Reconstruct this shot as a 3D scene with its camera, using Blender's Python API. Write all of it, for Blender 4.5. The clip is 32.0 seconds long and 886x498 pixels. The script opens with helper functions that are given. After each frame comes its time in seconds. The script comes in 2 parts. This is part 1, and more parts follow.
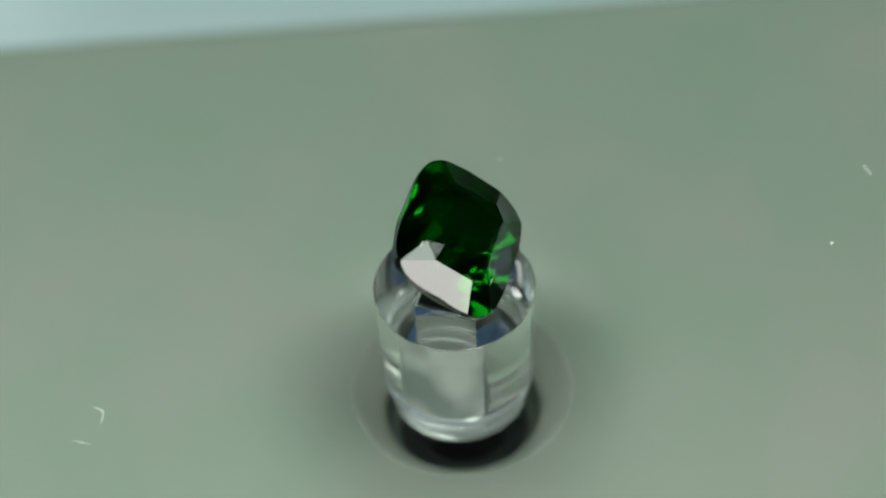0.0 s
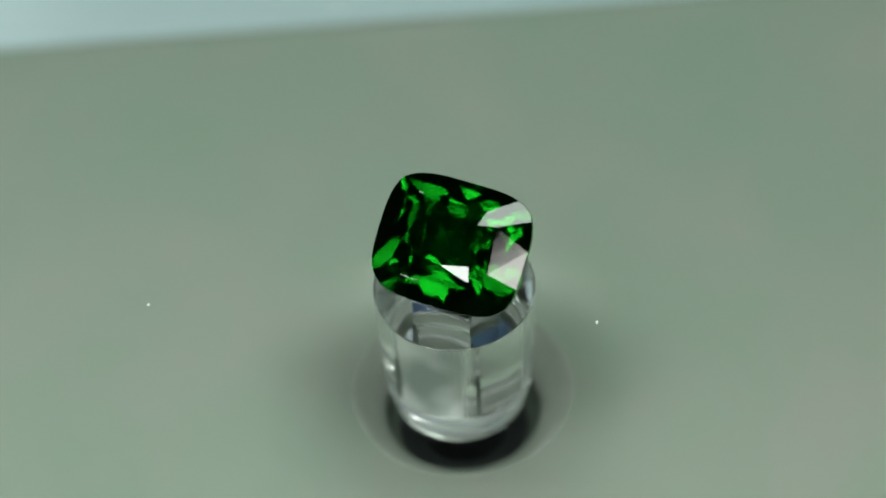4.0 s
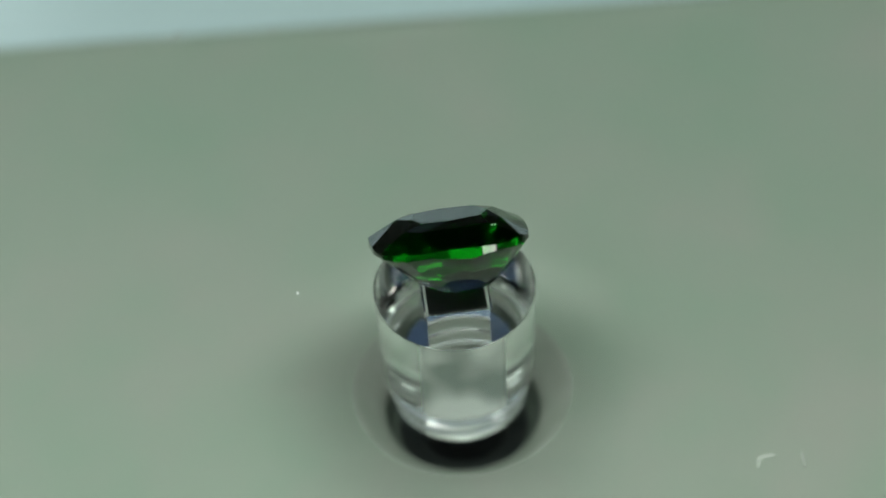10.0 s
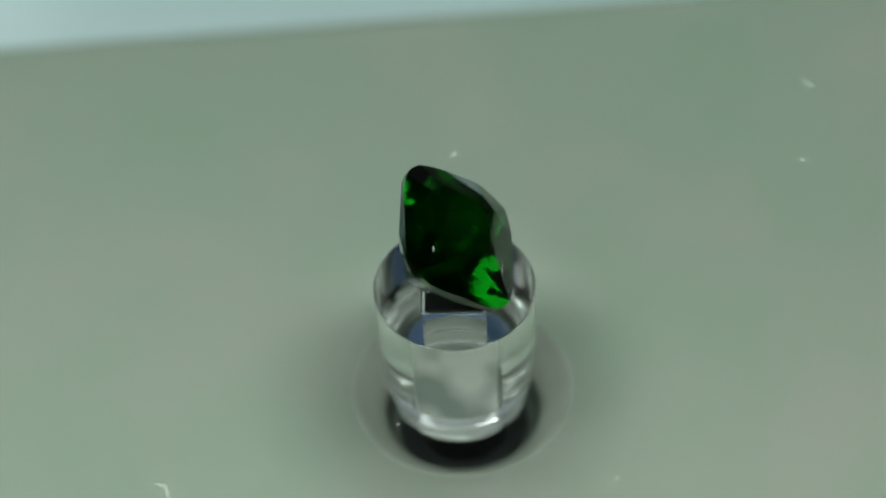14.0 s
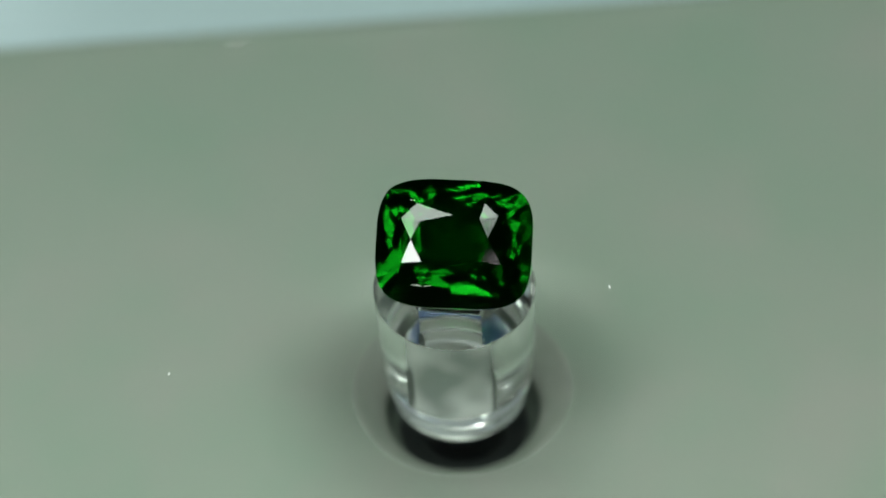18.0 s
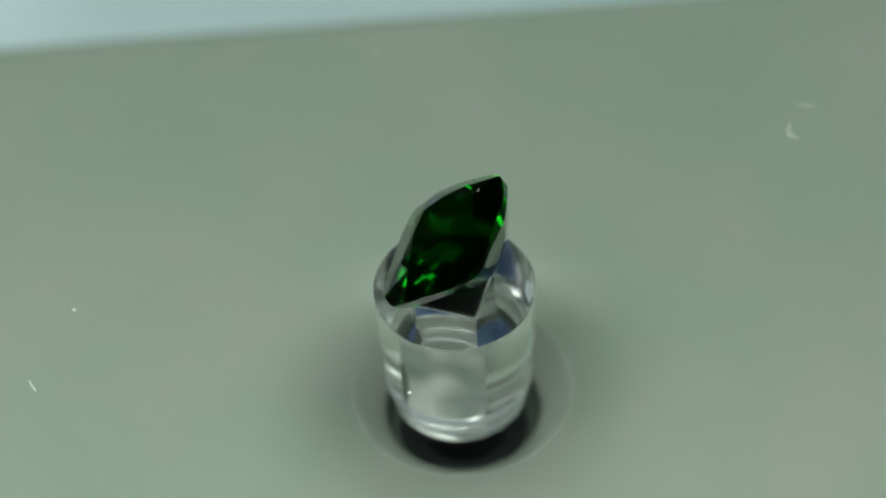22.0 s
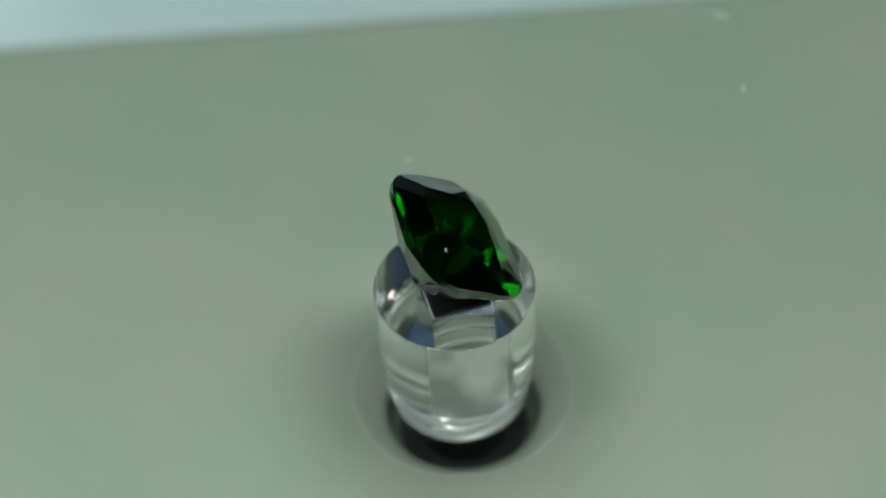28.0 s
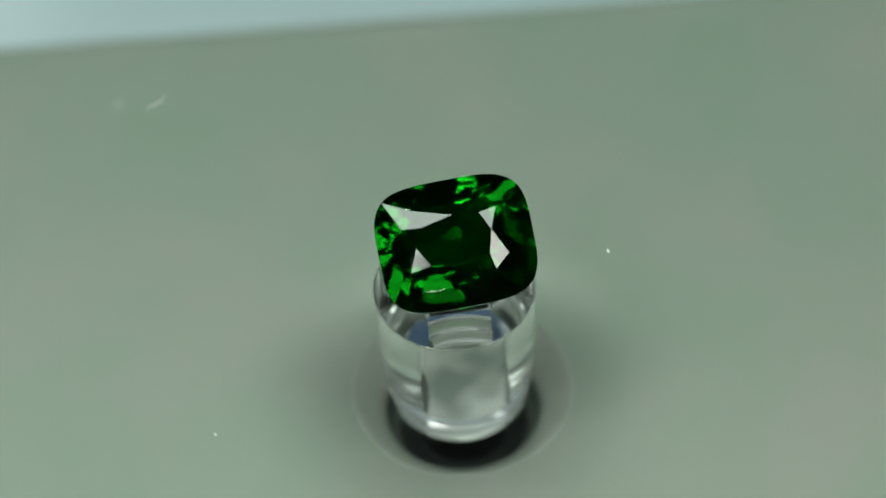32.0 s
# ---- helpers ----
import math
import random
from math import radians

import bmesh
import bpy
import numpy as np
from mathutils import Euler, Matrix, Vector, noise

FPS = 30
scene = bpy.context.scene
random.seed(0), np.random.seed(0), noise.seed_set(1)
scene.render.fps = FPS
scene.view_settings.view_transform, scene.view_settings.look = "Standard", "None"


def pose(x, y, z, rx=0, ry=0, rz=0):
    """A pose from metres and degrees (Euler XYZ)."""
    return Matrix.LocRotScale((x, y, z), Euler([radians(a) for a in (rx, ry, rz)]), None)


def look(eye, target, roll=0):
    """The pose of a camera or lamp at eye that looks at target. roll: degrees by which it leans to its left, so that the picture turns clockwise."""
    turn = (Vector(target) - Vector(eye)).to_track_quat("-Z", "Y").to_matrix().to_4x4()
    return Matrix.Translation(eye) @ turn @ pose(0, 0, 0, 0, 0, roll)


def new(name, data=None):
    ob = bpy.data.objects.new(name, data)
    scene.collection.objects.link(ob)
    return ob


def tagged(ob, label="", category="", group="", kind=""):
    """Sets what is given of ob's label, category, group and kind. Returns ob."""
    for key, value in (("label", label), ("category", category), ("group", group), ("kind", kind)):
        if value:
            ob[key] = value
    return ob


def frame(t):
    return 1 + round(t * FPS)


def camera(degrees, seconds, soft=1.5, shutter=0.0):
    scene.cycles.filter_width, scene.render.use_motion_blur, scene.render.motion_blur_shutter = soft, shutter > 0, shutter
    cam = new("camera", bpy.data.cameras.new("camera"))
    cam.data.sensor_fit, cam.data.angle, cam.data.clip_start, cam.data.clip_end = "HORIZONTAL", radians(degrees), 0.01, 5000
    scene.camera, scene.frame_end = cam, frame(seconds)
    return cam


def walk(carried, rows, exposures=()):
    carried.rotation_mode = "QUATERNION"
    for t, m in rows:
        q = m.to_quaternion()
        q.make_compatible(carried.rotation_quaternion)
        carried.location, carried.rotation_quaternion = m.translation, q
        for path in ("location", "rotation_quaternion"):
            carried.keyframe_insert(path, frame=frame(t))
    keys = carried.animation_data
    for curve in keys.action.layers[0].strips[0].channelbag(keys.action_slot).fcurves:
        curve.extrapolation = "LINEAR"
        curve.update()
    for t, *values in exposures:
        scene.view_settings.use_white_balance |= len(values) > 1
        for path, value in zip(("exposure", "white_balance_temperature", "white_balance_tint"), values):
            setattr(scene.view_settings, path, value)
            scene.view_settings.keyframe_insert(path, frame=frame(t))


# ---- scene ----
MM = 0.001
LENS = 8.966          # degrees across the picture: a long macro lens
PLATE_TOP = 9.40     # heights in mm over the base's top face
PLATE_THICK = 1.05
PERIOD = 14.7         # seconds for one turn of the plate
FACING = 2.85         # when the stone's table faces the lens

cam = camera(LENS, 32.0, soft=1.7)
EYE = (0.0, -183.34 * MM, (221.74 + PLATE_TOP) * MM)
AIM = (EYE[0] - 0.001658 * 0.2877, EYE[1] + 0.640636 * 0.2877, EYE[2] - 0.767843 * 0.2877)
VIEW = look(EYE, AIM, -3.2)
walk(cam, [(0, VIEW), (32.0, VIEW)])
cam.data.dof.use_dof = True
cam.data.dof.focus_distance = 285.3 * MM
cam.data.dof.aperture_fstop = 20.0


# ---- world and lamps ----
world = bpy.data.worlds.new("room_dimness")
world.use_nodes = True
world.node_tree.nodes["Background"].inputs[0].default_value = (0.9, 1.0, 0.95, 1)
world.node_tree.nodes["Background"].inputs[1].default_value = 0.02
scene.world = world


def panel_lamp(name, eye, target, sx, sy, watts, colour):
    data = bpy.data.lights.new(name, "AREA")
    data.shape, data.size, data.size_y = "RECTANGLE", sx, sy
    data.energy, data.color = watts, colour
    ob = new(name, data)
    ob.matrix_world = look(eye, target)
    return ob


strip = panel_lamp("overhead_strip_lamp", (-0.01, -0.043, 0.352), (-0.01, -0.043, 0), 0.49, 0.125, 0.86, (0.85, 1.0, 0.89))
strip.matrix_world = Matrix.Translation((-0.01, -0.043, 0.352))
panel_lamp("desk_lamp_west", (-0.0690, -0.0880, 0.096), (0, 0, 0.012), 0.062, 0.070, 0.135, (0.96, 1.0, 0.97))
panel_lamp("desk_lamp_east", (0.0720, -0.0920, 0.0885), (0, 0, 0.012), 0.066, 0.078, 0.090, (1.0, 1.0, 0.94))
# weak blue fill added at the unseen north wall
panel_lamp("blue_fill_lamp", (-0.1, 1.28, 0.30), (0, 0, 0.05), 0.60, 0.30, 0.03, (0.50, 0.78, 1.0))
scene.view_settings.exposure = 0.38


# ---- materials ----
def material(name):
    m = bpy.data.materials.new(name)
    m.use_nodes = True
    n = m.node_tree
    return m, n, n.nodes["Principled BSDF"]


def ramp(n, source, stops):
    r = n.nodes.new("ShaderNodeValToRGB")
    while len(r.color_ramp.elements) < len(stops):
        r.color_ramp.elements.new(0.5)
    for e, (at, c) in zip(r.color_ramp.elements, stops):
        e.position, e.color = at, (*c, 1)
    n.links.new(source, r.inputs[0])
    return r


def noise_tex(n, scale, detail=4.0, rough=0.6):
    co = n.nodes.new("ShaderNodeTexCoord")
    t = n.nodes.new("ShaderNodeTexNoise")
    t.inputs["Scale"].default_value = scale
    t.inputs["Detail"].default_value = detail
    t.inputs["Roughness"].default_value = rough
    n.links.new(co.outputs["Object"], t.inputs["Vector"])
    return t


def bump(n, b, source, strength, distance):
    k = n.nodes.new("ShaderNodeBump")
    k.inputs["Strength"].default_value = strength
    k.inputs["Distance"].default_value = distance
    n.links.new(source, k.inputs["Height"])
    n.links.new(k.outputs[0], b.inputs["Normal"])


def rough_plain(name, dark, light, roughness, scale, grain, depth, metal=0.0):
    m, n, b = material(name)
    big = noise_tex(n, scale, 3.0)
    r = ramp(n, big.outputs["Fac"], [(0.3, dark), (0.7, light)])
    n.links.new(r.outputs[0], b.inputs["Base Color"])
    fine = noise_tex(n, grain, 5.0)
    bump(n, b, fine.outputs["Fac"], 0.35, depth)
    rr = n.nodes.new("ShaderNodeMapRange")
    rr.inputs["To Min"].default_value = max(0.02, roughness - 0.08)
    rr.inputs["To Max"].default_value = roughness + 0.08
    n.links.new(fine.outputs["Fac"], rr.inputs["Value"])
    n.links.new(rr.outputs[0], b.inputs["Roughness"])
    b.inputs["Metallic"].default_value = metal
    return m


def clear(name, colour, ior, roughness=0.0):
    m, n, b = material(name)
    b.inputs["Base Color"].default_value = (*colour, 1)
    b.inputs["Transmission Weight"].default_value = 1.0
    b.inputs["IOR"].default_value = ior
    b.inputs["Roughness"].default_value = roughness
    return m


M_BASE = rough_plain("satin_grey_green_plastic", (0.322, 0.40, 0.330), (0.402, 0.41, 0.374), 0.42, 75, 9000, 0.00001)
M_BLACK = rough_plain("black_plastic", (0.008, 0.009, 0.010), (0.014, 0.015, 0.016), 0.35, 200, 6000, 0.00001)
M_WELL_FLOOR = rough_plain("uneven_black_plastic", (0.020, 0.024, 0.025), (0.042, 0.047, 0.046), 0.35, 900, 6000, 0.00001)
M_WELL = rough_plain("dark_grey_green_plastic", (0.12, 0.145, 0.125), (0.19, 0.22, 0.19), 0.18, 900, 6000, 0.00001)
M_DESK = rough_plain("dark_desk_laminate", (0.05, 0.05, 0.048), (0.075, 0.073, 0.07), 0.4, 12, 2500, 0.00002)
M_WALL = rough_plain("matt_wall_paint", (0.33, 0.31, 0.27), (0.39, 0.37, 0.32), 0.8, 3, 300, 0.0003)
M_CEIL = rough_plain("matt_ceiling_paint", (0.28, 0.29, 0.28), (0.33, 0.34, 0.33), 0.85, 3, 300, 0.0003)
M_FLOOR = rough_plain("dark_floor_vinyl", (0.07, 0.07, 0.065), (0.10, 0.095, 0.09), 0.5, 4, 200, 0.0003)
# partly opaque white acrylic: paints the bright highlights of the clear foot rings
M_FOOT = clear("milky_highlight_acrylic", (0.98, 1.0, 0.99), 1.49, 0.08)
M_FOOT.node_tree.nodes["Principled BSDF"].inputs["Transmission Weight"].default_value = 0.72
M_ACRYLIC = clear("clear_acrylic", (0.985, 0.995, 0.99), 1.49)


def thin_clear(name, tint):
    """A thin clear sheet: light goes straight through, and its faces shine by Fresnel's law."""
    m, n, b = material(name)
    n.nodes.remove(b)
    t, g, f, mix = (n.nodes.new("ShaderNode" + k) for k in ("BsdfTransparent", "BsdfGlossy", "Fresnel", "MixShader"))
    t.inputs[0].default_value = (*tint, 1)
    g.inputs["Roughness"].default_value = 0.02
    f.inputs["IOR"].default_value = 1.49
    n.links.new(f.outputs[0], mix.inputs[0])
    n.links.new(t.outputs[0], mix.inputs[1])
    n.links.new(g.outputs[0], mix.inputs[2])
    n.links.new(mix.outputs[0], n.nodes["Material Output"].inputs[0])
    return m


M_UNDER, n_under, b_under = material("clear_plate_underside")
b_under.inputs["Alpha"].default_value = 0.0
b_under.inputs["Specular IOR Level"].default_value = 0.0
M_PLATE = thin_clear("clear_plate_acrylic", (0.985, 0.995, 0.985))
M_GEM = clear("deep_green_crystal", (0.0004, 0.050, 0.0012), 1.74)
M_GEM.node_tree.nodes["Principled BSDF"].inputs["Transmission Weight"].default_value = 0.988   # slightly cloudy stone
M_DARK_STREAK = rough_plain("dark_reflection_streak", (0.07, 0.085, 0.08), (0.18, 0.20, 0.19), 0.4, 700, 9000, 0.000004)
M_LIP = rough_plain("polished_grey_green_plastic", (0.270, 0.300, 0.262), (0.35, 0.36, 0.328), 0.10, 300, 9000, 0.000001)
M_BLUE_REFLECTION = rough_plain("glossy_blue_reflection", (0.022, 0.040, 0.085), (0.055, 0.085, 0.16), 0.10, 420, 6000, 0.000003)
M_SHAFT, n_shaft, b_shaft = material("mottled_reflection_aluminium")
# mottled base colour stands in for light and dark reflections on the shaft
streak = noise_tex(n_shaft, 520, 1.0)
stretch = n_shaft.nodes.new("ShaderNodeMapping")
stretch.inputs["Scale"].default_value = (1.0, 1.0, 0.6)
n_shaft.links.new(n_shaft.nodes["Texture Coordinate"].outputs["Object"], stretch.inputs[0])
n_shaft.links.new(stretch.outputs[0], streak.inputs["Vector"])
satin = ramp(n_shaft, streak.outputs["Fac"], [(0.38, (0.34, 0.39, 0.37)), (0.60, (0.95, 0.97, 0.95))])
n_shaft.links.new(satin.outputs[0], b_shaft.inputs["Base Color"])
b_shaft.inputs["Metallic"].default_value = 0.35
b_shaft.inputs["Roughness"].default_value = 0.3
M_PAPER = rough_plain("blue_white_card", (0.72, 0.87, 0.95), (0.76, 0.90, 0.97), 0.7, 25, 2500, 0.00001)
M_LINT = rough_plain("white_lint", (0.62, 0.66, 0.63), (0.75, 0.78, 0.75), 0.8, 3000, 20000, 0.000004)
M_LINT.node_tree.nodes["Principled BSDF"].inputs["Alpha"].default_value = 0.16
M_GRAIN = rough_plain("white_dust", (0.66, 0.70, 0.67), (0.78, 0.80, 0.78), 0.8, 3000, 20000, 0.000004)
M_GRAIN.node_tree.nodes["Principled BSDF"].inputs["Alpha"].default_value = 0.45
M_NICK = rough_plain("pale_abrasion", (0.50, 0.60, 0.50), (0.70, 0.78, 0.70), 0.5, 5000, 30000, 0.000004)
M_NICK.node_tree.nodes["Principled BSDF"].inputs["Alpha"].default_value = 0.34
# chipped crystal whose glint is put in as white colour
M_CHIP_GLINT = rough_plain("white_chip_glint", (0.86, 0.90, 0.86), (0.95, 0.97, 0.95), 0.4, 5000, 30000, 0.000004)


# ---- helpers of this scene ----
def part(name, bm, mat, parent=None, label="", smooth=False):
    me = bpy.data.meshes.new(name)
    bmesh.ops.recalc_face_normals(bm, faces=bm.faces)
    bm.to_mesh(me)
    bm.free()
    for p in me.polygons:
        p.use_smooth = smooth
    me.materials.append(mat)
    ob = new(name, me)
    if parent:
        ob.parent = parent
    if label:
        ob["label"] = label
    return ob


def lathe(profile, n=96, scale=MM, closed=True):
    """A body turned about z from (radius, height) pairs."""
    bm = bmesh.new()
    rings = []
    for r, z in profile:
        if r < 1e-6:
            rings.append([bm.verts.new((0, 0, z * scale))])
        else:
            rings.append([bm.verts.new((r * scale * math.cos(2 * math.pi * k / n), r * scale * math.sin(2 * math.pi * k / n), z * scale)) for k in range(n)])
    pairs = list(zip(rings, rings[1:]))
    for a, b in pairs:
        for k in range(n):
            q = [a[k % len(a)], a[(k + 1) % len(a)], b[(k + 1) % len(b)], b[k % len(b)]]
            q = list(dict.fromkeys(q))
            if len(q) > 2:
                bm.faces.new(q)
    return bm


def slab(x0, x1, y0, y1, z0, z1, bevel=0.0):
    bm = bmesh.new()
    bmesh.ops.create_cube(bm, size=1)
    for v in bm.verts:
        v.co = Vector(((x0 + x1) / 2 + v.co.x * (x1 - x0), (y0 + y1) / 2 + v.co.y * (y1 - y0), (z0 + z1) / 2 + v.co.z * (z1 - z0)))
    if bevel:
        bmesh.ops.bevel(bm, geom=list(bm.edges), offset=bevel, segments=3, affect="EDGES")
    return bm


def turn(t):
    """The plate's turn at t seconds: clockwise seen from above."""
    return Matrix.Rotation(-2 * math.pi * (t - FACING) / PERIOD, 4, "Z")


TIMES = [k * 0.25 for k in range(129)]


# ---- room ----
def wall_with_opening():
    """The north wall, of four blocks round an added, unseen opening."""
    bm = bmesh.new()
    for x0, x1, z0, z1 in ((-1.3, 1.3, -0.76, 0.05), (-1.3, 1.3, 0.68, 1.6), (-1.3, -0.46, 0.05, 0.68), (0.46, 1.3, 0.05, 0.68)):
        b = slab(x0, x1, 1.3, 1.4, z0, z1)
        me = bpy.data.meshes.new("block")
        b.to_mesh(me)
        b.free()
        bm.from_mesh(me)
        bpy.data.meshes.remove(me)
    return bm


DESK_Z = -0.028
R = 1.3
tagged(part("floor", slab(-R, R, -R, R, -0.80, -0.76), M_FLOOR), "dark vinyl floor of the dim room", "floor", kind="structure")
tagged(part("ceiling", slab(-R, R, -R, R, 1.6, 1.65), M_CEIL), "matt grey ceiling over the desk", "ceiling", kind="structure")
tagged(part("wall_north", wall_with_opening(), M_WALL), "plain matt grey wall", "wall", kind="structure")
tagged(part("wall_south", slab(-R, R, -R - 0.1, -R, -0.76, 1.6), M_WALL), "plain matt grey wall", "wall", kind="structure")
tagged(part("wall_east", slab(R, R + 0.1, -R, R, -0.76, 1.6), M_WALL), "plain matt grey wall", "wall", kind="structure")
tagged(part("wall_west", slab(-R - 0.1, -R, -R, R, -0.76, 1.6), M_WALL), "plain matt grey wall", "wall", kind="structure")

desk = new("desk")
tagged(desk, "dark laminate desk under the turntable base", "desk")
part("desktop", slab(-0.6, 0.6, -0.35, 0.45, DESK_Z - 0.03, DESK_Z, 0.002), M_DESK, desk)
for x in (-0.56, 0.56):
    for y in (-0.31, 0.41):
        part("leg", slab(x - 0.02, x + 0.02, y - 0.02, y + 0.02, -0.76, DESK_Z - 0.03), M_BLACK, desk)


sheet = part("paper_strip", slab(-0.16, 0.16, 0.040, 0.122, DESK_Z, DESK_Z + 0.0004), M_PAPER)
tagged(sheet, "pale blue-white paper strip lying on the desk behind the base", "paper")


# ---- turntable base ----
def base_body():
    """A slab with rounded edges whose top has a round, lipped opening on the axis."""
    bm = bmesh.new()
    n = 128
    x0, x1, y0, y1, deep = -36.0, 36.0, -29.0, 26.9, -28.0

    def outline(inset):
        pts = []
        for k in range(n):
            a = 2 * math.pi * k / n
            c, s = math.cos(a), math.sin(a)
            d = 1e9
            for lim, q in ((x1 - inset, c), (x0 + inset, c), (y1 - inset, s), (y0 + inset, s)):
                if abs(q) > 1e-9 and lim / q > 0:
                    d = min(d, lim / q)
            pts.append((d * c, d * s))
        for cx, cy in ((x1 - inset, y1 - inset), (x0 + inset, y1 - inset), (x0 + inset, y0 + inset), (x1 - inset, y0 + inset)):
            j = min(range(n), key=lambda i: (pts[i][0] - cx) ** 2 + (pts[i][1] - cy) ** 2)
            pts[j] = (cx, cy)
        return pts

    def ring(pts, z):
        return [bm.verts.new((x * MM, y * MM, z * MM)) for x, y in pts]

    def circle(r, z):
        return ring([(r * math.cos(2 * math.pi * k / n), r * math.sin(2 * math.pi * k / n)) for k in range(n)], z)

    loops = [circle(5.8, -0.4), circle(5.8, 0)]
    loops.append(circle(12, 0))
    for a in range(0, 91, 15):
        q = 1.2 * (1 - math.sin(radians(a)))
        loops.append(ring(outline(q), -1.2 * (1 - math.cos(radians(a)))) if a < 90 else ring(outline(0), -1.2))
    loops.append(ring(outline(0), deep))
    for a, b in zip(loops, loops[1:]):
        for k in range(n):
            bm.faces.new((a[k], a[(k + 1) % n], b[(k + 1) % n], b[k]))
    bm.faces.new(loops[-1])
    return bm


base = new("turntable_base")
tagged(base, "grey-green satin plastic turntable base with a round opening", "turntable base")
body = part("body", base_body(), M_BASE, base)
for p in body.data.polygons:
    p.use_smooth = p.area < 4e-6
lip = [(4.03, -1.75), (4.20, -1.42), (4.65, -0.98), (5.05, -0.58), (5.34, -0.30), (5.56, -0.12), (5.72, -0.03), (5.80, -0.003)]
part("lip", lathe(lip), M_LIP, base, "polished rounded lip of the opening", True)
# well wall darker than the base, its floor near black
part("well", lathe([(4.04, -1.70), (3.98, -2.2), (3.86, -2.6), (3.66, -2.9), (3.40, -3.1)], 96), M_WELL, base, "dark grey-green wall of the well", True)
part("well_floor", lathe([(3.40, -3.1), (3.38, -3.4), (0, -3.4)], 96), M_WELL_FLOOR, base, "black floor of the well round the spindle", True)
part("spindle", lathe([(0, -3.38), (2.2, -3.38), (2.2, -0.6), (2.3, -0.5), (0, -0.5)], 64), M_BLACK, base, "black drive spindle")
# added disc: its blue colour stands in for blue reflections in the hub
part("blue_disc", lathe([(0, -0.48), (2.8, -0.48), (2.88, -0.42), (2.88, -0.28), (2.82, -0.22), (0, -0.22)], 64), M_BLUE_REFLECTION, base, "glossy dark blue disc added under the hub for its blue reflections", True)


base.matrix_world = pose(0.12 * MM, 0, 0, 0, 0, 1.65)


# ---- turning plate ----
def hub_mesh():
    """A clear cylinder with chamfered ends and a square socket right through its middle."""
    bm = bmesh.new()
    n, h = 96, 1.62
    top, low = PLATE_TOP - PLATE_THICK - 0.03, -0.2

    def square(k, half):
        a = 2 * math.pi * k / n + math.pi / 4
        c, s = math.cos(a), math.sin(a)
        d = half / max(abs(c), abs(s))
        return d * c, d * s

    def ring(r, z):
        return [bm.verts.new((r * math.cos(2 * math.pi * k / n + math.pi / 4) * MM, r * math.sin(2 * math.pi * k / n + math.pi / 4) * MM, z * MM)) for k in range(n)]

    def sq(half, z):
        return [bm.verts.new((*[q * MM for q in square(k, half)], z * MM)) for k in range(n)]

    shoulder = [ring(4.17 - 0.06 * (1 - math.cos(radians(q))), top - 0.06 * (1 - math.sin(radians(q)))) for q in range(0, 91, 15)]
    foot = [ring(r, low + z) for r, z in ((3.20, 0), (3.40, 0.06), (3.50, 0.20), (3.53, 0.42), (3.46, 0.66), (3.30, 0.84), (3.24, 0.96), (3.30, 1.06), (3.62, 1.16), (3.72, 1.28), (3.75, 1.46), (3.69, 1.68), (3.52, 1.86), (3.44, 2.02), (3.48, 2.16), (3.74, 2.34), (3.93, 2.60))]
    loops = [sq(h, low), *foot, *shoulder, sq(h + 0.12, top), sq(h, top - 0.12), sq(h, low)]
    for a, b in zip(loops, loops[1:]):
        for k in range(n):
            bm.faces.new((a[k], a[(k + 1) % n], b[(k + 1) % n], b[k]))
    bmesh.ops.remove_doubles(bm, verts=list(bm.verts), dist=1e-8)
    return bm


table = new("display_turntable")
tagged(table, "clear acrylic turntable plate on a short clear hub", "turntable")
hub = part("hub", hub_mesh(), M_ACRYLIC, table, "clear acrylic hub with a square socket")
plate = part("plate", lathe([(0, PLATE_TOP - PLATE_THICK), (44.6, PLATE_TOP - PLATE_THICK), (45, PLATE_TOP - PLATE_THICK + 0.4), (45, PLATE_TOP - 0.4), (44.6, PLATE_TOP), (0, PLATE_TOP)], 160), M_PLATE, table, "thin clear acrylic plate")
shaft = slab(-1.52 * MM, 1.52 * MM, -1.52 * MM, 1.52 * MM, -0.18 * MM, (PLATE_TOP - PLATE_THICK - 0.30) * MM, 0.1 * MM)
part("drive_shaft", shaft, M_SHAFT, table, "square satin aluminium drive shaft")
# black slab put in for the gem's shade and reflection on the shaft's top
part("dark_shaft_top", slab(-1.52 * MM, 1.52 * MM, -1.52 * MM, 1.52 * MM, (PLATE_TOP - PLATE_THICK - 0.29) * MM, (PLATE_TOP - PLATE_THICK - 0.06) * MM, 0.06 * MM), M_BLACK, table, "black slab added for the gem's shade and reflection on the shaft top")


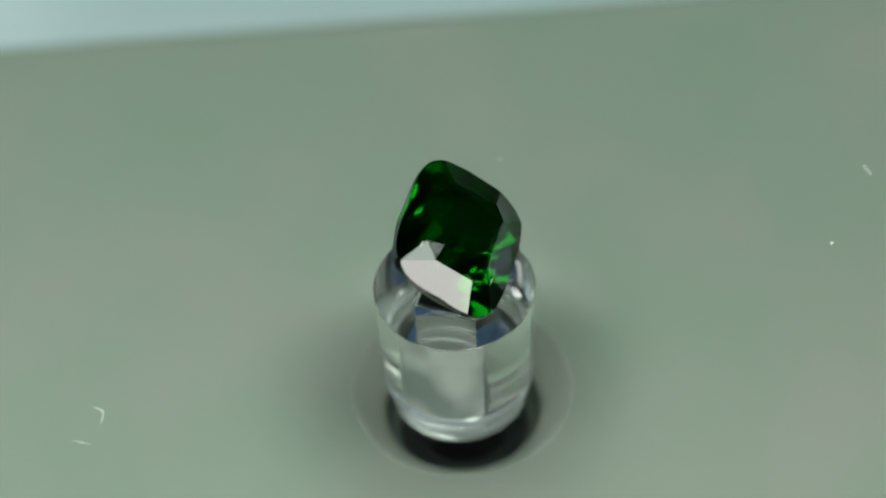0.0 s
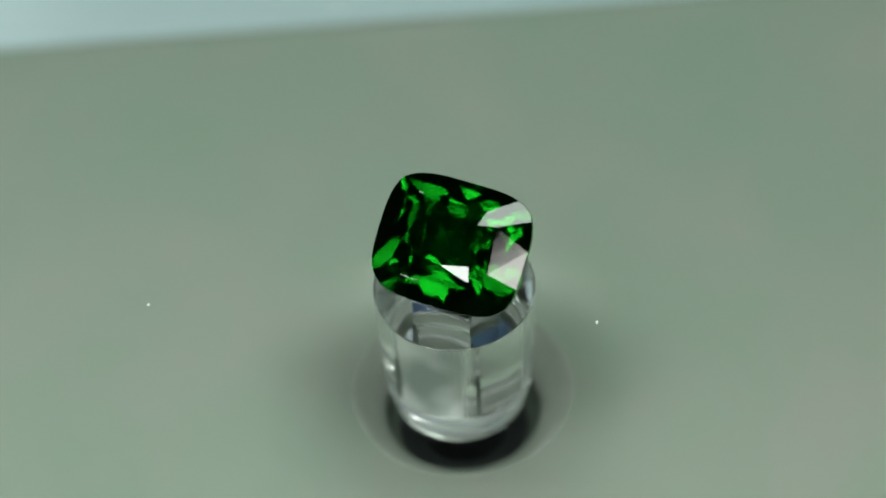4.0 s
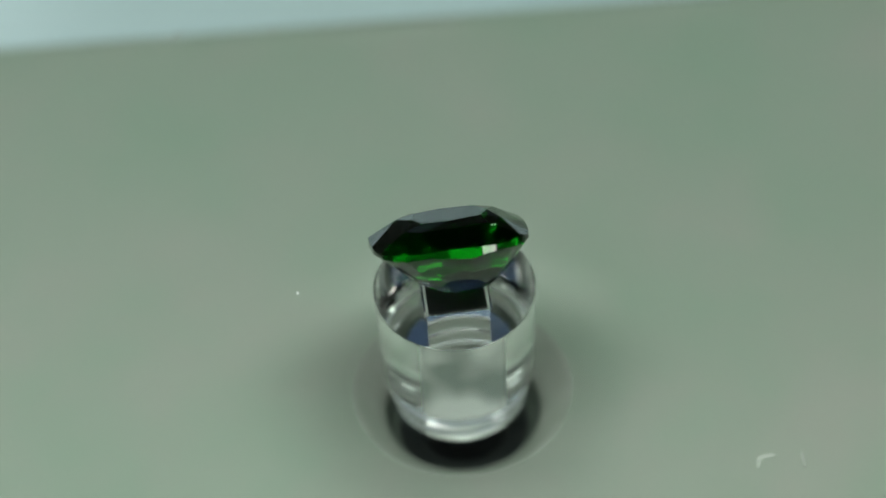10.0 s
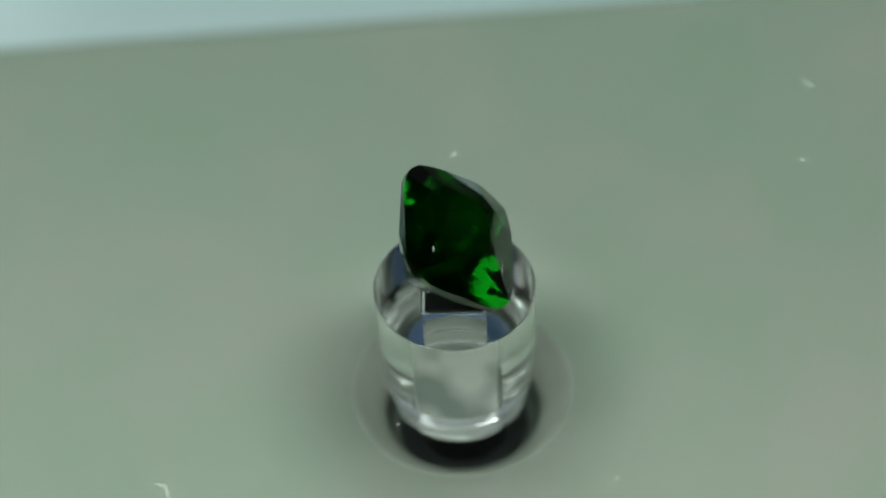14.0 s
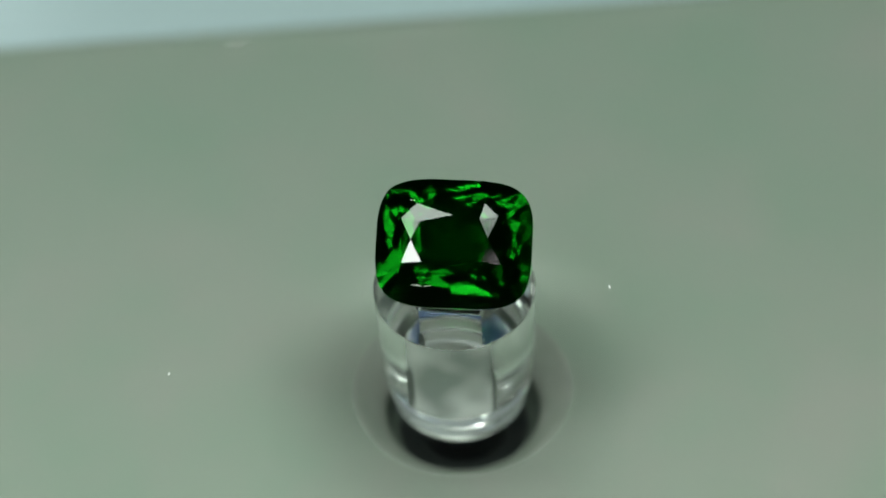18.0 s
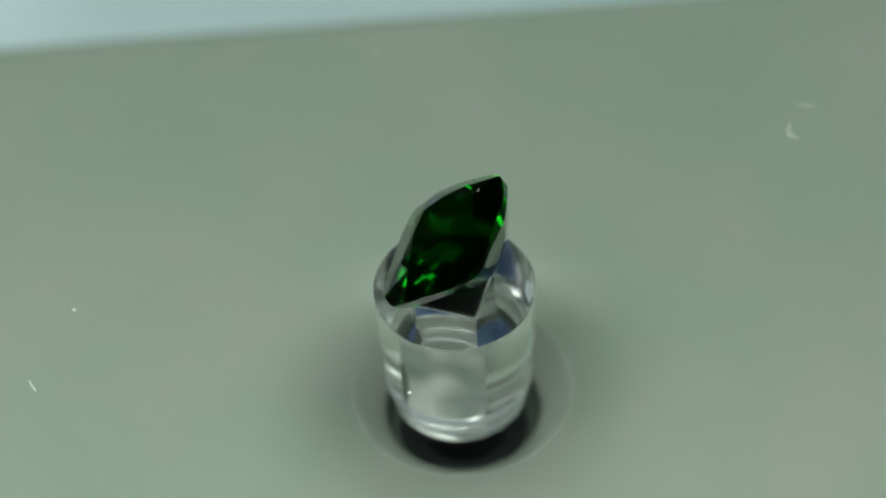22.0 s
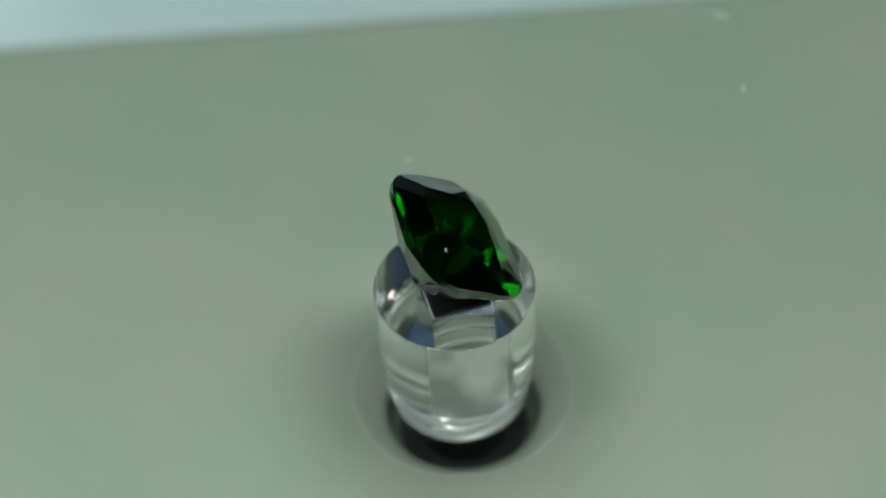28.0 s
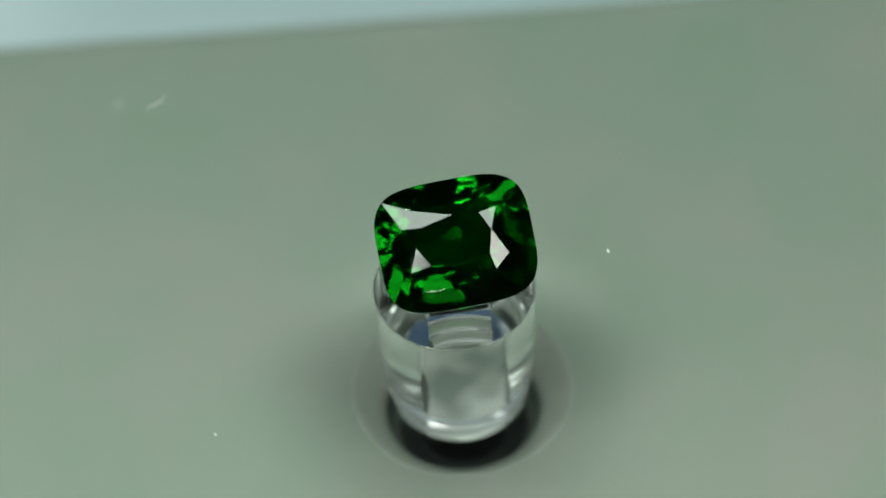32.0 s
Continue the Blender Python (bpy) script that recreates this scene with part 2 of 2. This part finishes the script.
def reflection_streak(start, end, low, high, waves):
    """A thin uneven dark streak standing in for a reflection, along x at y = 0, between the heights low and high."""
    bm = bmesh.new()
    n = 24
    rows = []
    for k in range(n + 1):
        f = k / n
        edge = math.sin(math.pi * min(1.0, max(0.0, 0.06 + 0.94 * f))) ** 0.35
        mid = (low + high) / 2 + 0.35 * math.sin(waves * f * 6.3 + 0.6)
        half = (high - low) / 2 * edge * (1 + 0.30 * math.sin(waves * f * 9.1 + 2.0))
        x = start + (end - start) * f
        rows.append([bm.verts.new((x * MM, y * MM, z * MM)) for y, z in ((-0.01, mid - half), (0.01, mid - half), (0.01, mid + half), (-0.01, mid + half))])
    for a, b in zip(rows, rows[1:]):
        for i in range(4):
            bm.faces.new((a[i], a[(i + 1) % 4], b[(i + 1) % 4], b[i]))
    bm.faces.new(rows[0])
    bm.faces.new(rows[-1][::-1])
    return bm


# dark streaks put in for reflections at two of the socket's corners
for place in (pose(1.66 * MM, 0, 0, 0, 0, 90), pose(0, -1.66 * MM, 0)):
    corner_spot = part("reflection_streak", reflection_streak(-1.69, -1.38, 1.0, 4.4, 0.2), M_DARK_STREAK, table, "dark streak at the socket's corner, standing in for a reflection")
    corner_spot.matrix_basis = place
plate.data.materials.append(M_UNDER)
for p in plate.data.polygons:
    p.material_index = 0 if p.normal.z > 0.3 else 1
hub.visible_shadow = False
hub.data.materials.append(M_FOOT)
for p in hub.data.polygons:                                      # the turned foot is milky, in place of bright highlights
    r = math.hypot(p.center.x, p.center.y) / MM
    p.material_index = 1 if p.center.z < 1.82 * MM and r > 3.0 and abs(p.normal.z) < 0.9 else 0


# ---- gemstone ----
LENGTH, WIDE_UP, WIDE_LOW, POWER = 3.97, 3.29, 3.24, 3.8      # half length, half widths (raised and resting side) and squareness of the outline
MID = Vector((0.03, 0.18))             # the outline's middle
RIM, RIM_LOW, CROWN = 0.42, 0.10, 1.46    # heights of the girdle's two edges and of the table
TWIST = 3.0                            # degrees by which the outline is turned on its resting facet
REST = 35.0                            # degrees from the plate to the girdle's plane
LIFT = 11.721                          # height of the stone's origin
# corners of the table, counted round from the stone's end
TABLE = [(1.85, 0.50), (1.38, 1.46), (0.02, 1.58), (-1.64, 1.21), (-2.06, 0.27), (-1.47, -0.82), (0.07, -1.00), (1.55, -0.69)]
# outer tips of the star facets, one beyond each table edge
STARS = [(2.30, 1.63, 1.20), (1.59, 2.27, 1.20), (-1.85, 2.14, 1.25), (-2.61, 1.33, 1.23), (-2.51, -0.91, 1.23), (-1.42, -1.44, 1.26), (1.73, -1.51, 1.26), (2.52, -0.80, 1.22)]
KITE_ENDS = (10, 48, 90, 141, 181, 224, 270, 315)             # where the kites reach the girdle, in degrees
KITE_HEIGHTS = (0.42, 0.45, 0.45, 0.62, 0.50, 0.45, 0.42, 0.40)
HALF_ENDS = (31, 68, 113, 160, 204, 246, 294, 342)            # where the half facets between them meet
# pavilion tiers: share of the outline, drop under the girdle's lower edge, number of facets below it, turn
TIERS = ((1.0, 0.0, 18, 4.0), (0.83, 0.66, 15, 11.0), (0.586, 1.63, 12, 2.0), (0.364, 2.25, 9, 17.0), (0.02, 2.80, 0, 0))
LEAN = Vector((-0.197, 0.20))          # how far the pavilion's middle drifts for each mm of depth


def rim(az):
    """The outline's point in the direction az."""
    c, s = math.cos(radians(az)), math.sin(radians(az))
    wide = WIDE_UP if s > 0 else WIDE_LOW
    k = (abs(c / LENGTH) ** POWER + abs(s / wide) ** POWER) ** (-1 / POWER)
    return Vector((k * c, k * s))


RIM_POINTS = [rim(a) for a in range(360)]


def support(az):
    """How far the outline reaches from its middle in the direction az."""
    c, s = math.cos(radians(az)), math.sin(radians(az))
    return max(p.x * c + p.y * s for p in RIM_POINTS)


def cut(planes, az, tilt, reach, z, up):
    """Adds a facet: its plane stands off reach from the axis at the height z and leans by tilt."""
    c, s = math.cos(radians(az)), math.sin(radians(az))
    n = Vector((c * math.sin(radians(tilt)), s * math.sin(radians(tilt)), up * math.cos(radians(tilt))))
    planes.append((n, n.dot(Vector((c * reach, s * reach, z)))))


def cut_through(planes, a, b, c):
    """Adds a crown facet through three of its corners."""
    n = (b - a).cross(c - a).normalized()
    if n.z < 0:
        n = -n
    planes.append((n, n.dot(a)))


def grind(planes):
    """The convex body behind all the facet planes, each facet one polygon."""
    bm = bmesh.new()
    for k, (n, d) in enumerate(planes):
        u = n.orthogonal().normalized()
        v = n.cross(u)
        poly = [n * d + u * a * 20 + v * b * 20 for a, b in ((1, 1), (-1, 1), (-1, -1), (1, -1))]
        for j, (m, e) in enumerate(planes):
            if j == k or not poly:
                continue
            side = [m.dot(p) - e for p in poly]
            if max(side) <= 1e-9:
                continue
            kept = []
            for i in range(len(poly)):
                a, b, fa, fb = poly[i - 1], poly[i], side[i - 1], side[i]
                if (fa > 0) != (fb > 0):
                    kept.append(a + (b - a) * (fa / (fa - fb)))
                if fb <= 0:
                    kept.append(b)
            poly = kept
        if len(poly) > 2:
            bm.faces.new([bm.verts.new(p) for p in poly])
    bmesh.ops.remove_doubles(bm, verts=list(bm.verts), dist=2e-3)
    return bm


def crown_planes():
    planes = [(Vector((0, 0, 1)), CROWN)]
    t = [Vector((*p, CROWN)) for p in TABLE]
    s = [Vector(p) for p in STARS]
    g = [(MID + rim(a)).to_3d() + Vector((0, 0, z)) for a, z in zip(KITE_ENDS, KITE_HEIGHTS)]
    h = [(MID + rim(a)).to_3d() + Vector((0, 0, RIM)) for a in HALF_ENDS]
    for i in range(8):
        cut_through(planes, t[i], t[(i + 1) % 8], s[i])            # star
        cut_through(planes, t[i], s[i - 1], s[i])                  # kite's upper half
        cut_through(planes, g[i], s[i - 1], s[i])                  # kite's lower half
        cut_through(planes, s[i], g[i], h[i])                      # the two half facets beside it
        cut_through(planes, s[i], h[i], g[(i + 1) % 8])
    return planes


CROWN_PLANES = crown_planes()


def crown_height(x, y):
    return min((d - n.x * x - n.y * y) / n.z for n, d in CROWN_PLANES)


def stone():
    """The whole stone in mm, about its origin."""
    planes = list(CROWN_PLANES)
    for k in range(72):                                          # the girdle's small flats
        az = 5 * k
        cut(planes, az, 90, support(az) + MID.x * math.cos(radians(az)) + MID.y * math.sin(radians(az)), 0, -1)
    down = (Matrix.Rotation(radians(REST), 3, "X") @ Matrix.Rotation(radians(TWIST), 3, "Z")).transposed() @ Vector((0, 0, -1))
    planes.append((down, LIFT - PLATE_TOP - 0.01))                 # the facet on which it rests
    rng = random.Random(11)
    for (share, drop, count, start), (share_low, drop_low, _, _) in zip(TIERS, TIERS[1:]):
        for k in range(count):
            az = start + 360 / count * k + rng.uniform(-4, 4)
            way = Vector((math.cos(radians(az)), math.sin(radians(az))))
            seat = max(0.0, math.cos(radians(az - 272))) ** 2 * 0.16 * drop     # fuller over the resting facet
            upper = support(az) * share + way.dot(MID + LEAN * drop) + seat
            lower = support(az) * share_low + way.dot(MID + LEAN * drop_low) + seat
            tilt = math.degrees(math.atan2(drop_low - drop, upper - lower))
            cut(planes, az, tilt + rng.uniform(-2.0, 2.0), (upper + lower) / 2, RIM_LOW - (drop + drop_low) / 2, -1)
    return grind(planes)


gem = new("gemstone")
tagged(gem, "dark green faceted cushion-cut gemstone lying tilted on the clear plate", "gemstone")


def gem_parts():
    for name, test in (("table", lambda f: f.normal.z > 0.995), ("crown", lambda f: 0.02 < f.normal.z <= 0.995), ("girdle", lambda f: abs(f.normal.z) <= 0.02), ("pavilion", lambda f: f.normal.z < -0.02)):
        bm = stone()
        bm.normal_update()
        bmesh.ops.recalc_face_normals(bm, faces=list(bm.faces))
        bmesh.ops.delete(bm, geom=[f for f in bm.faces if not test(f)], context="FACES")
        for v in bm.verts:
            v.co *= MM
        me = bpy.data.meshes.new(name)
        bm.to_mesh(me)
        bm.free()
        me.materials.append(M_GEM)
        ob = new(name, me)
        ob.parent = gem


gem_parts()
GEM_AT = pose(0.14 * MM, -0.28 * MM, LIFT * MM, REST, 0, 0) @ pose(0, 0, 0, 0, 0, TWIST)


def fleck(x, y, dx, dy, wide):
    """A worn streak on the crown, a hair proud of the facet."""
    bm = bmesh.new()
    n = 7
    rng = random.Random(round(x * 100))
    lo, hi = [], []
    for k in range(n):
        f = k / (n - 1)
        w = wide * math.sin(math.pi * (0.12 + 0.76 * f)) * rng.uniform(0.5, 1.0)
        px, py = x + dx * f, y + dy * f + rng.uniform(-0.03, 0.03)
        q = Vector((-dy, dx, 0)).normalized() * w
        for row, sign in ((lo, -1), (hi, 1)):
            row.append(bm.verts.new(Vector((px + sign * q.x, py + sign * q.y, crown_height(px + sign * q.x, py + sign * q.y) + 0.012)) * MM))
    for k in range(n - 1):
        bm.faces.new((lo[k], lo[k + 1], hi[k + 1], hi[k]))
    r = bmesh.ops.extrude_face_region(bm, geom=list(bm.faces))
    for v in r["geom"]:
        if isinstance(v, bmesh.types.BMVert):
            v.co.z -= 0.02 * MM
    return bm


part("scuff", fleck(-1.96, -1.99, 0.55, -0.03, 0.05), M_NICK, gem, "pale worn scuff")
part("scuff", fleck(-1.35, -2.03, 0.42, 0.03, 0.03), M_NICK, gem, "pale worn scuff")
part("nick", fleck(-2.20, 2.28, 0.08, 0.03, 0.026), M_CHIP_GLINT, gem, "tiny nick with its glint painted white")
part("nick", fleck(-2.04, 2.30, 0.07, -0.02, 0.022), M_CHIP_GLINT, gem, "tiny nick with its glint painted white")


# ---- dust and lint on the plate ----
def polar(r, az):
    return Vector((r * math.cos(radians(az)), r * math.sin(radians(az)), PLATE_TOP))


def dust_mesh():
    """Grains of dust: small uneven crumbs lying on the plate."""
    bm = bmesh.new()
    rng = random.Random(4)
    grains = [(8.0, 0.5, 0.11), (15.6, 211.8, 0.09), (19.37, 292.1, 0.11), (21.41, 326.6, 0.07), (10.08, 164.7, 0.05), (18.68, 256, 0.05), (20.2, 112.4, 0.06), (22.9, 344.5, 0.05), (18.67, 75, 0.05), (22.48, 212.4, 0.07), (18.0, 131, 0.05)]
    grains += [(25 * math.sqrt(rng.random()), rng.uniform(0, 360), rng.uniform(0.008, 0.022)) for k in range(90)]
    for r, az, size in grains:
        if r < 4.5:
            continue
        at = polar(r, az)
        c = bmesh.ops.create_icosphere(bm, subdivisions=1, radius=1.0)
        turnz = rng.uniform(0, 6.3)
        for v in c["verts"]:
            q = v.co * rng.uniform(0.7, 1.15)
            x, y = q.x * size * 1.25, q.y * size * 0.8
            v.co = (at + Vector((x * math.cos(turnz) - y * math.sin(turnz), x * math.sin(turnz) + y * math.cos(turnz), (q.z * 0.35 + 0.3) * size))) * MM
    return bm


dust = part("dust", dust_mesh(), M_GRAIN)
tagged(dust, "pale grains of dust scattered over the clear plate", "dust", kind="stuff")


def fibre(points, thick):
    """A lint fibre bent along points in mm, as a thin uneven tube."""
    bm = bmesh.new()
    rows = []
    for k, q in enumerate(points):
        a = points[max(0, k - 1)]
        b = points[min(len(points) - 1, k + 1)]
        d = (b - a).normalized()
        side = Vector((-d.y, d.x, 0))
        w = thick * (0.45 + 0.55 * math.sin(math.pi * (k + 0.6) / (len(points) + 0.2)))
        rows.append([bm.verts.new((q + side * w * math.cos(radians(i * 60)) + Vector((0, 0, w * 0.5 * (1.05 + math.sin(radians(i * 60)))))) * MM) for i in range(6)])
    for a, b in zip(rows, rows[1:]):
        for i in range(6):
            bm.faces.new((a[i], a[(i + 1) % 6], b[(i + 1) % 6], b[i]))
    bm.faces.new(rows[0])
    bm.faces.new(rows[-1][::-1])
    return bm


def bent(r, az, turnz, shape):
    rot = Matrix.Rotation(radians(turnz), 3, "Z")
    return [polar(r, az) + rot @ Vector((x, y, 0)) for x, y in shape]


LINT = []
for r, az, turnz, shape, thick, label in (
        (19.63, 133.5, 150.6, [(0.52, 0.62), (0.28, 0.42), (0.02, 0.26), (-0.12, 0.06), (-0.06, -0.18), (0.02, -0.5)], 0.085, "pale bent lint fibre lying on the clear plate"),
        (22.25, 304.3, 44.0, [(-0.42, 0.02), (-0.2, -0.02), (0.05, 0.0), (0.25, 0.04), (0.42, 0.0)], 0.085, "short straight pale lint fibre on the clear plate"),
        (21.3, 137.0, 100.0, [(-0.5, 0.1), (-0.2, 0.0), (0.1, 0.02), (0.45, -0.08)], 0.05, "faint thin lint fibre on the clear plate")):
    ob = part("lint_fibre", fibre(bent(r, az, turnz, shape), thick), M_LINT)
    LINT.append(tagged(ob, label, "lint", "lint on the plate"))


# ---- what moves ----
def motions():
    walk(table, [(t, turn(t)) for t in TIMES])
    for ob in (dust, *LINT):
        walk(ob, [(t, turn(t)) for t in TIMES])
    walk(gem, [(t, turn(t) @ GEM_AT) for t in TIMES])


motions()
